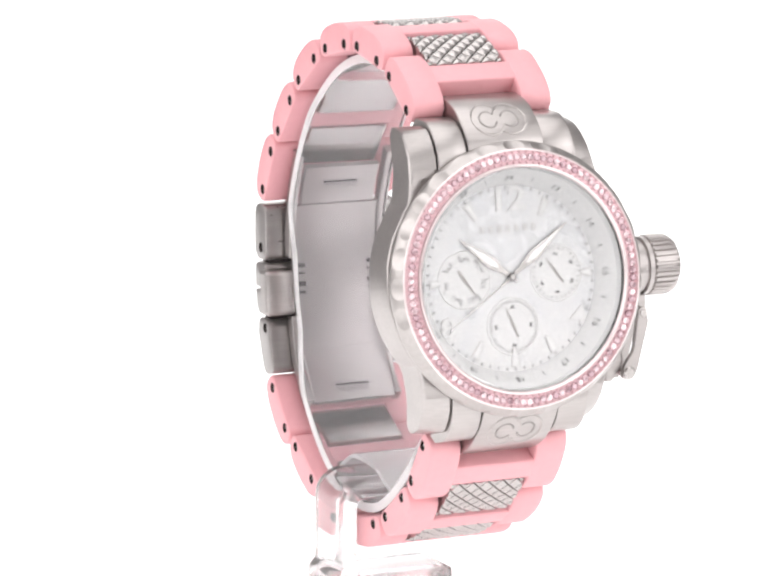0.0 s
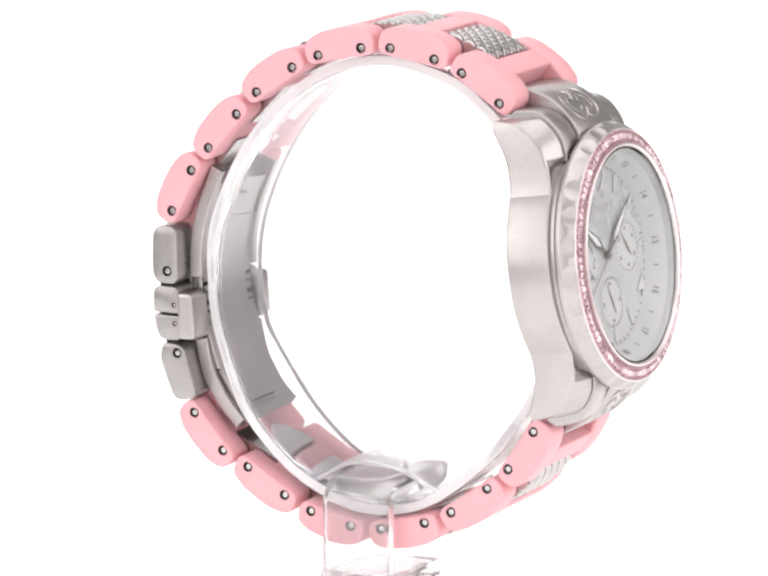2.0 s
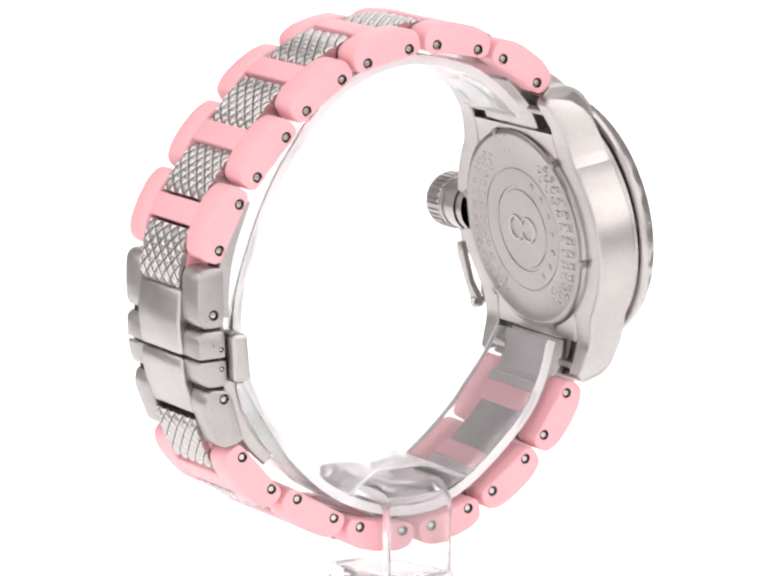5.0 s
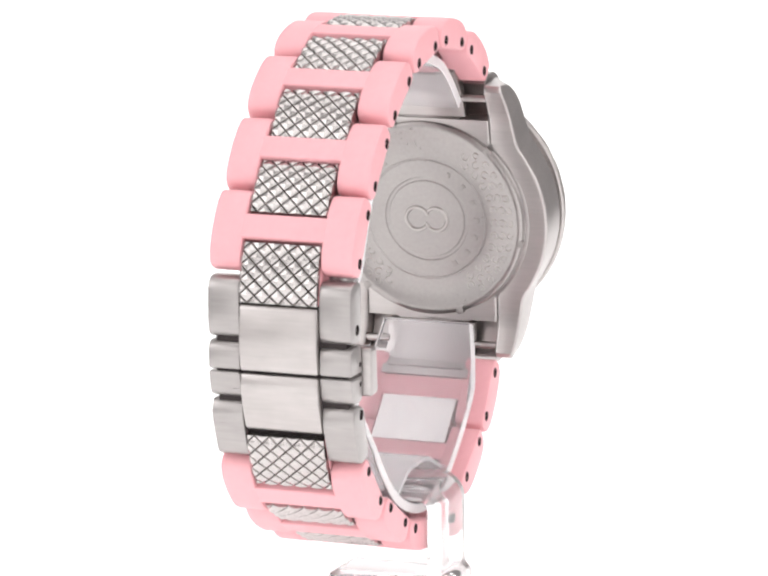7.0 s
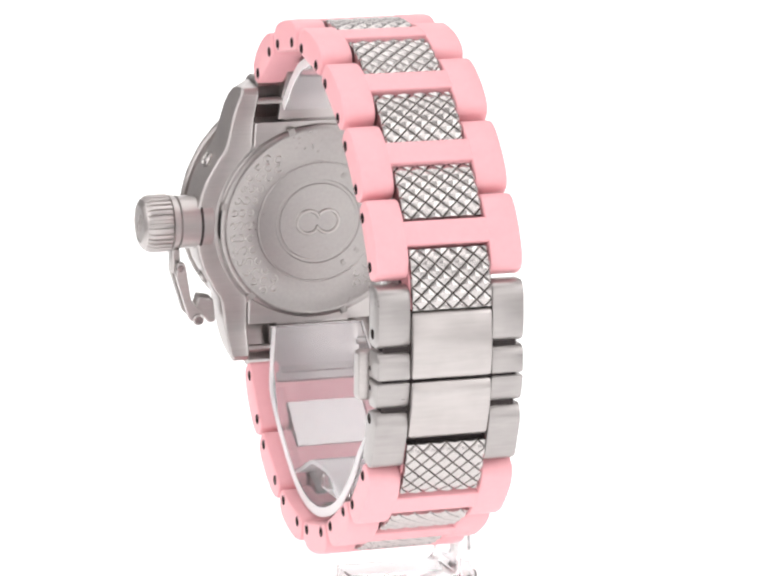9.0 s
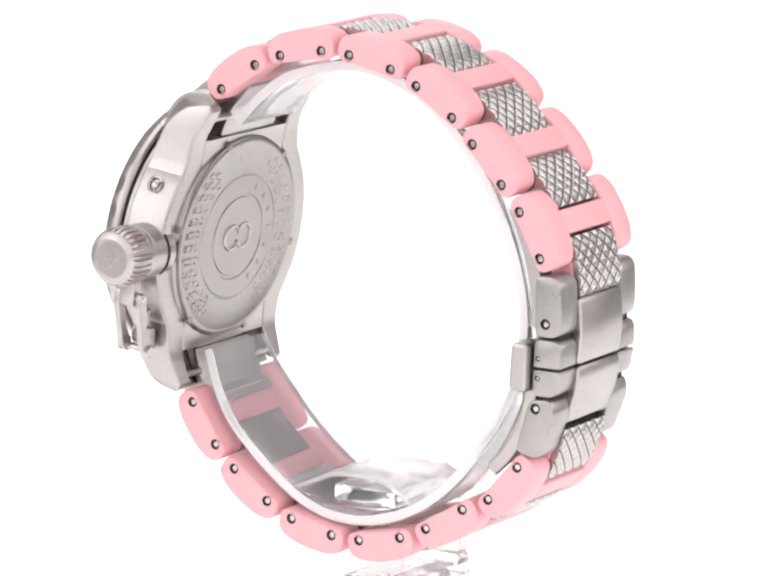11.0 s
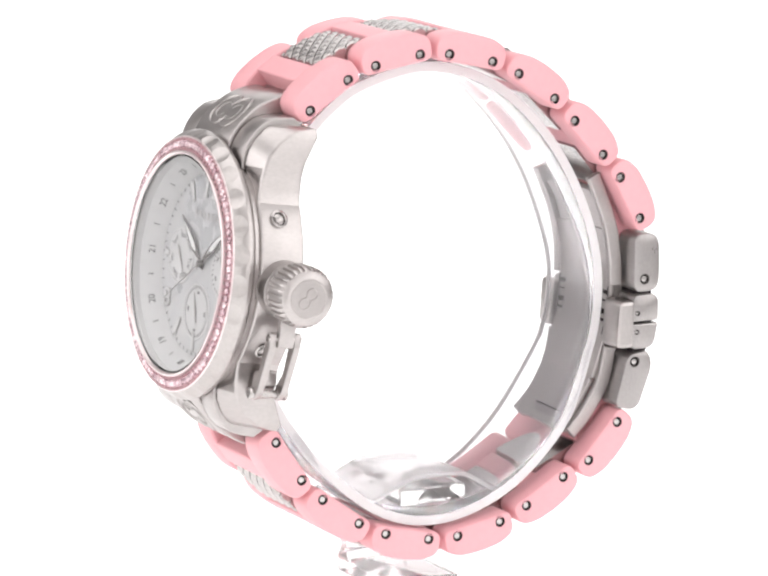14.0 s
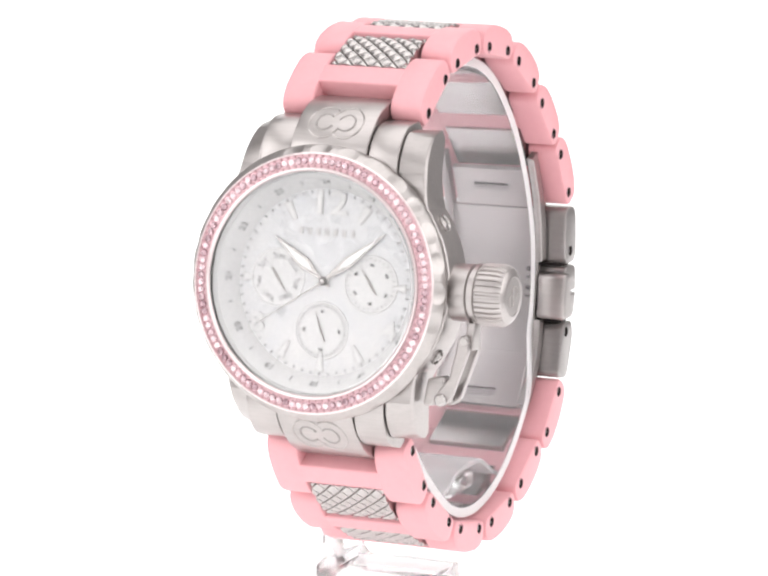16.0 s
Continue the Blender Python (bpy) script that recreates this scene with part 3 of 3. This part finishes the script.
def knurl_mesh(length, half=6.125):
    """A plate whose outer face is cut into rows of small diamonds."""
    cell, rows_ = 2.45, 4
    nx, nu = 60, rows_ * 12

    def top(i, j):
        x, u = -half + 2 * half * i / nx, -length / 2 + length * j / nu
        a, b = x / cell + 0.5 + u / (length / rows_), x / cell + 0.5 - u / (length / rows_)
        t1, t2 = 1 - abs((a % 1) - 0.5) * 2, 1 - abs((b % 1) - 0.5) * 2
        h = 0.36 * min(1 - t1, 1 - t2, 0.18) / 0.18 + 0.26 * min(1 - t1, 1 - t2)
        f = 2 * u / length
        return x, u, 2.95 - 0.5 * f ** 4 - 0.2 * f * f + h - 0.3 * max(0, abs(x) / half - 0.95) / 0.05
    bm = bmesh.new()
    vs = [[bm.verts.new(top(i, j)) for i in range(nx + 1)] for j in range(nu + 1)]
    for j in range(nu):
        for i in range(nx):
            c = bm.verts.new(top(i + 0.5, j + 0.5))
            q = (vs[j][i], vs[j][i + 1], vs[j + 1][i + 1], vs[j + 1][i])
            for k in range(4):
                bm.faces.new((q[k], q[(k + 1) % 4], c))
    low = [[bm.verts.new((x, s * (length / 2 - 0.2), -1.35)) for x in (-half, half)] for s in (-1, 1)]
    bm.faces.new([low[0][0], low[0][1], low[1][1], low[1][0]])
    bm.faces.new([low[0][0], low[0][1]] + vs[0][::-1])
    bm.faces.new([low[1][0], low[1][1]] + vs[-1][::-1])
    bm.faces.new([low[0][0], low[1][0]] + [r[0] for r in vs[::-1]])
    bm.faces.new([low[0][1], low[1][1]] + [r[-1] for r in vs[::-1]])
    return finish(bm, "knurled_plate", BRIGHT, 15)


PIN_HOLE_SHADE, PIN = pin_meshes()


def pins_on(owner, spots):
    """Pin ends on both faces; spots are (x, u, v) in the owner's space."""
    for x, u, v in spots:
        turn = Matrix.Rotation(math.pi if x < 0 else 0, 4, "Z")
        m = Matrix.Translation(Vector((x, u, v)) * MM) @ turn
        part("pin_hole_shade", PIN_HOLE_SHADE, GAP_SHADE, owner, "", m)
        part("pin", PIN, POLISH, owner, "", m)


def bracelet():
    shape = link_mesh()
    firsts = [0, 2, 4, 6, 8, 10, 14, 16, 18, 20, 22, 24]
    for i in firsts:
        ob = part("rubber_link", shape, PINK, watch, "pink rubber bracelet link", along(PINS[i], PINS[i + 1]))
        pins_on(ob, [(sx * FACE, su * 3.8, 0) for sx in (-1, 1) for su in (-1, 1)])
    knurl = knurl_mesh(8.95)
    for i in (1, 3, 5, 7, 9, 15, 17, 19, 21, 23):
        part("knurled_plate", knurl, POLISH, watch, "steel plate cut in diamonds", along(PINS[i], PINS[i + 1]))
    # Added pink filler that covers the end plates' too dark sides.
    bm = bmesh.new()
    prism(bm, round_poly([(-4.3, -1.6), (4.3, -1.6), (4.3, 2.1), (-4.3, 2.1)], 0.4, 3), -6.27, 6.27, 0.2)
    tab = finish(bm, "pink_filler", PINK)
    for a, b in ((PINS[11], (36.45, 4.2)), ((33.75, -18.6), PINS[14])):
        part("knurled_plate", knurl, POLISH, watch, "steel plate cut in diamonds", along(a, b))
        part("pink_filler", tab, PINK, watch, "pink filler block covering the last plate's dark sides", along(a, b))


def clasp():
    yz = lambda x, u, v: (x, u, v)
    side_1 = round_poly([(34.6, 6.3), (34.5, -3.0), (39.0, -3.0), (39.2, 1), (39.0, 6.3)], [1.5, 1.5, 2.0, 1.0, 2.2], 6)
    side_2 = round_poly([(37.4, -12.4), (38.0, -15.0), (35.3, -22.0), (31.2, -20.9), (33.6, -12.8)], [1.8, 1.4, 1.8, 1.2, 1.4], 6)
    mid_1 = round_poly([(34.5, -3.4), (34.3, -7.7), (39.0, -7.7), (39.1, -3.4)], [1.1, 0.4, 0.5, 1.7], 5)
    mid_2 = round_poly([(34.3, -8.05), (39.0, -8.05), (38.2, -12.15), (34.0, -12.05)], [0.2, 0.5, 1.7, 1.1], 5)
    for poly, name, pin in ((side_1, "steel_side_link", PINS[12]), (side_2, "steel_side_link", PINS[13]), (mid_1, "clasp_side", (35.2, -6.3)), (mid_2, "clasp_side", (35.1, -9.3))):
        for sx in (-1, 1):
            bm = bmesh.new()
            hole = [(pin[0], pin[1], 0.84, 0.75)] if name == "steel_side_link" else [(pin[0], pin[1], 0.42, 0.4)]
            prism(bm, poly, min(sx * 6.3, sx * 11.4), max(sx * 6.3, sx * 11.4), 0.35, None, hole, sx)
            ob = part(name, bm, LIFTED_STEEL, watch, "brushed steel side link of the clasp")
            if name == "steel_side_link":
                pins_on(ob, [(sx * 11.4, pin[0], pin[1])])
            else:
                m = Matrix.Translation(Vector((sx * 11.4, pin[0], pin[1])) * MM) @ Matrix.Rotation(math.pi if sx < 0 else 0, 4, "Z") @ Matrix.Scale(0.49, 4)
                part("pin_hole_shade", PIN_HOLE_SHADE, GAP_SHADE, ob, "", m)
                part("pin", PIN, POLISH, ob, "", m)
    for poly in (round_poly([(34.8, 2.5), (34.8, -7.7), (39.2, -7.7), (39.6, -6.2), (40.0, -2.5), (39.5, 2.5)], [0.4, 0.3, 0.4, 2.0, 3.0, 0.8], 4),
                 round_poly([(34.8, -8.05), (39.2, -8.05), (39.45, -9.5), (39.0, -12.4), (37.2, -17.1), (33.0, -16.4)], [0.3, 0.4, 1.5, 3.0, 0.8, 0.4], 4)):
        bm = bmesh.new()
        prism(bm, poly, -6.25, 6.25, 0.5)
        part("clasp_cover", bm, STEEL, watch, "smooth brushed steel clasp cover")
    # near-black block between the side links, added as the shade in their gaps
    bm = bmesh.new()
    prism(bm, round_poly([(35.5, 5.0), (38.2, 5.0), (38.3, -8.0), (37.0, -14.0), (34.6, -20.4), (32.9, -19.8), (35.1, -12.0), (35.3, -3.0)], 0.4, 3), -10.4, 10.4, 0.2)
    part("clasp_gap_shade", bm, GAP_SHADE, watch, "near-black block standing in for shade between the clasp parts")
    # Added steel filler that hides a dark slab beside the side links.
    bm = bmesh.new()
    prism(bm, round_poly([(33.9, 5.6), (34.7, 5.6), (35.0, -8.0), (34.2, -13.0), (32.4, -19.6), (31.4, -19.2), (33.2, -12.6), (33.9, -7.0)], 0.3, 3), -6.28, 6.28, 0.15)
    part("clasp_filler", bm, STEEL, watch, "plain steel filler added under the clasp covers")
    # folding blades inside
    bm = bmesh.new()
    inner = spline([(32.2, 6.6), (33.0, 1.0), (32.6, -6.0), (31.3, -12.0), (29.6, -17.0)], 6)
    strip(bm, inner, 1.0, -7.3, 7.3, 0.3)
    plate = part("clasp_plate", bm, STEEL, watch, "curved steel inner plate of the clasp")
    for line, slot in (([(32.1, 6.9), (30.9, 10.5), (29.5, 13.3)], [(30.78, 9.35), (30.36, 10.6)]),
                       ([(29.5, -17.1), (27.2, -21.0), (24.6, -25.1)], [(25.74, -22.4), (24.96, -23.65)])):
        bm = bmesh.new()
        half = 6.2 if line[0][1] > 0 else 7.0
        strip(bm, spline(line, 6), 1.0, -half, half, 0.25)
        tongue = part("clasp_tongue", bm, STEEL, watch, "steel folding tongue with a slot")
        # No slot is cut: a darker strip carries the recess's shade.
        bm = bmesh.new()
        strip(bm, [Vector(p) for p in slot], 0.16, -2.8, 2.8, 0.03)
        part("slot", bm, ETCHED, tongue, "darker raised strip standing in for a sunk slot's shade")
        # Near-black line on the upper edge, shade that makes the slot look deep.
        up = max(slot, key=lambda p: p[1])
        low = min(slot, key=lambda p: p[1])
        step = (Vector(low) - Vector(up)) * 0.22
        bm = bmesh.new()
        strip(bm, [Vector(up) - Vector((0.06, 0.0)), Vector(up) + step - Vector((0.06, 0.0))], 0.2, -2.9, 2.9, 0.03)
        part("slot_shade", bm, GAP_SHADE, tongue, "near-black strip, shade along the slot's upper edge")
    rail_up = spline([(29.0, 15.6), (30.4, 12.2), (31.75, 8.6), (32.6, 5.0), (33.0, 1.6), (33.0, -2.3)], 5)
    rail_low = spline([(32.2, -11.9), (31.0, -17.2), (29.4, -20.2), (27.5, -22.9), (25.1, -25.2)], 5)
    for sx in (-1, 1):
        a, b = sx * 6.95, sx * 8.2
        for line, pin in ((rail_up, (29.6, 14.0)), (rail_low, (25.9, -24.4))):
            bm = bmesh.new()
            strip(bm, line, 2.2, min(a, b), max(a, b), 0.25)
            rail = part("clasp_rail", bm, STEEL, watch, "curved steel side rail of the folding clasp")
            m = Matrix.Translation(Vector((sx * 8.2, pin[0], pin[1])) * MM) @ Matrix.Rotation(math.pi if sx < 0 else 0, 4, "Z") @ Matrix.Scale(0.7, 4)
            part("pin", PIN, POLISH, rail, "", m)
        for z in (-3.6, -5.1, -6.6, -8.1, -9.6):   # comb of near-black blocks, the hinge gaps' shade as colour
            y = min(inner, key=lambda p: abs(p.y - z)).x - 0.52
            bm = bmesh.new()
            prism(bm, [Vector((y, z - 0.4)), Vector((y + 0.4, z - 0.4)), Vector((y + 0.4, z + 0.4)), Vector((y, z + 0.4))],
                  min(sx * 5.3, sx * 6.7), max(sx * 5.3, sx * 6.7), 0.06)
            part("hinge_shade", bm, GAP_SHADE, plate, "near-black piece standing in for shade in a hinge gap")
        bm = bmesh.new()
        strip(bm, [p - Vector((0.47, 0)) for p in inner if -10.6 < p.y < -2.4], 0.12, min(sx * 6.7, sx * 7.0), max(sx * 6.7, sx * 7.0), 0.03)
        part("hinge_shade", bm, GAP_SHADE, plate, "near-black piece standing in for shade in a hinge gap")
        bm = bmesh.new()
        a, b = sx * 7.6, sx * 12.7
        prism(bm, round_poly([(31.2, -4.0), (34.1, -4.0), (33.8, -11.6), (30.6, -11.4)], 0.9, 4), min(a, b), max(a, b), 0.6)
        part("push_button", bm, STEEL, watch, "steel release button of the clasp")


def end_links():
    slope = ((17.0, -0.1), (19.9, -0.15), (21.6, -0.85), (23.3, -2.0), (25.5, -4.3), (26.9, -7.1), (27.5, -9.4))
    for sy, k, drop in ((1, 1.0, 0.0), (-1, 0.962, -0.9)):
        # from under the bezel out to the first pin, in the case's own space
        fall = lambda s: drop * max(0, s - 20) / 6
        outer = [(s * k, n + fall(s)) for s, n in slope]
        inner = [(26.8 * k, -11.8 + drop), (25.0 * k, -12.2 + drop), (22.0, -9.4), (17.0, -8.0)]
        bm = bmesh.new()
        outer = [tuple(p) for p in spline(outer, 4)]
        prism(bm, [Vector((sy * s, n)) for s, n in outer + inner], -6.2, 6.2, 0.25)
        deep = [(17.5, -7.6), (21.0, -8.2), (24.5 * k, -9.0 + drop), (27.2 * k, -10.6 + drop), (27.9 * k, -12.4 + drop), (26.2 * k, -13.1 + drop), (21.6, -9.9), (17.5, -8.7)]
        prism(bm, [Vector((sy * s, n)) for s, n in deep], -7.3, 7.3, 0.2)
        ob = part("end_link", bm, STEEL, watch, "steel end link with a raised double-loop emblem", CASE_M)
        for off, a0, rad, look_of in ((-1.75, 40, 2.6, SATIN), (1.75, 220, 2.6, SATIN), (-1.75, 40, 1.35, ETCHED), (1.75, 220, 1.35, ETCHED)):
            bm = bmesh.new()
            pts = []
            for b in range(0, 301, 12):
                a = radians(a0 + b)
                x, s = off + rad * math.cos(a), 23.7 + 0.85 * rad * math.sin(a)
                pts.append((x, sy * s * k, lerp_table(slope, s) + fall(s) - 0.02))
            tube(bm, pts, 0.21, 6)
            part("emblem_loop", bm, look_of, ob)
        for sx in (-1, 1):
            shoulder = [tuple(p) for p in spline([(16.2, -0.25), (19.0, -0.42), (21.0, -1.15), (22.8, -2.5), (24.1, -4.6), (24.6, -8.0)], 4)]
            shoulder += [(23.4, -9.4), (21.0, -7.0), (16.2, -5.0)]
            bm = bmesh.new()
            prism(bm, [Vector((sy * s * (k + 1) / 2, n)) for s, n in shoulder], min(sx * 6.35, sx * 11.1), max(sx * 6.35, sx * 11.1), 0.2)
            part("shoulder", bm, STEEL, watch, "sloping steel shoulder between lug and end link", CASE_M)
        for sx in (-1, 1):
            bm = bmesh.new()
            lathe(bm, [(0, 7.0), (0.6, 7.0), (0.6, 11.4), (0, 11.4)], 16, lambda a, b, h: (sx * h, sy * 20.9 + a, -9.4 + b))
            part("spring_bar", bm, SATIN, watch, "", CASE_M)


bracelet()
clasp()
end_links()

# ---- the clear stand ----
stand = tagged(new("watch_stand"), "clear acrylic watch stand with a C-shaped collar", "display stand")


def clear_stand():
    bm = bmesh.new()
    line = spline([(-21.3, 24.4), (-16.5, 29.0), (-10.6, 32.5), (0.4, 34.55), (11.5, 31.1), (20.5, 23.0), (26.6, 13.0), (30.0, 2.0), (29.6, -9.0), (26.0, -18.0),
                   (21.0, -25.6), (12.7, -32.6), (2.0, -36.0), (-8.3, -34.1), (-18.8, -26.1), (-24.5, -18.7), (-27.4, -12.6)], 6)
    strip(bm, line, 1.6, -7.4, 7.3, 0.3)
    def flare(bm):
        """Wider towards the foot, and on one side at the height of the clasp."""
        for v in bm.verts:
            v.co.x *= 1 + 0.27 * max(0.0, min(1.0, (-13 - v.co.z) / 9))
            if v.co.x < 0 and v.co.y > 0:
                v.co.x *= 1.04 + 0.2 * max(0.0, min(1.0, (v.co.z + 2) / 9, (36 - v.co.z) / 12)) - 0.04 * max(0.0, min(1.0, (-13 - v.co.z) / 9))
    flare(bm)
    collar = part("collar", bm, ACRYLIC, stand, "clear C-shaped collar strip")
    # Milky strips laid on the cut edges, their white glow put in as colour.
    for x0, x1 in ((-7.58, -7.42), (7.32, 7.48)):
        bm = bmesh.new()
        strip(bm, line, 1.5, x0, x1, 0.05)
        flare(bm)
        part("cut_edge", bm, CUT_EDGE, collar, "milky strip on the cut edge, imitating its white glow")
    bm = bmesh.new()
    outline = [(6.8, -31.4), (-11.6, -31.0), (-14.5, -33.4), (-14.5, -45.4), (-15.6, -46.6), (-15.6, -49.4), (4.4, -49.4), (4.4, -46.6), (-11.0, -46.6), (-11.9, -45.4),
               (-11.9, -34.8), (-11.0, -33.9), (6.8, -34.2)]
    poly = round_poly(outline, [0.8, 1.6, 2.0, 0.6, 0.4, 0.4, 0.4, 0.4, 0.6, 0.6, 0.6, 0.6, 0.8], 4)
    prism(bm, poly, -4.3, 7.2, 0.5, lambda x, u, v: (u, x, v))
    pad = spline([(-11.6, -33.0), (-9.0, -31.9), (-6.5, -30.8), (-3.8, -29.6), (-1.0, -29.2), (3.5, -29.2), (6.0, -29.6), (8.6, -31.0), (10.8, -32.4), (12.6, -33.2)], 5)
    bm2 = bmesh.new()
    strip(bm2, pad, 0.8, -8.6, 8.6, 0.2)
    part("saddle", bm2, SADDLE, stand, "clear raised saddle inside the collar")
    part("bracket", bm, BLOCK, stand, "clear bent bracket with a square foot")


clear_stand()

# ---- the turn of the table: seconds and degrees ----
TURN = [(0.0, 23.9), (0.5, 33.71), (1.0, 43.61), (1.5, 53.44), (2.0, 63.03), (2.5, 72.6), (3.0, 82.4), (3.5, 92.5), (4.0, 102.4),
        (4.75, 116.8), (5.5, 131.3), (6.5, 150.56), (7.0, 160.15), (7.5, 169.72), (8.0, 179.27), (8.5, 188.8), (9.0, 198.35),
        (9.75, 212.8), (10.5, 227.7), (11.5, 247.6), (12.0, 257.4), (12.5, 267.3), (13.0, 277.27), (13.5, 287.2), (14.0, 297.05),
        (14.5, 306.9), (15.0, 316.68), (15.5, 326.42), (16.0, 336.2)]


def motions():
    for thing in (watch, stand):
        walk(thing, [(t, pose(0, 0, LIFT, 0, 0, a) @ pose(SIDE * MM, 0, 0)) for t, a in TURN])


motions()
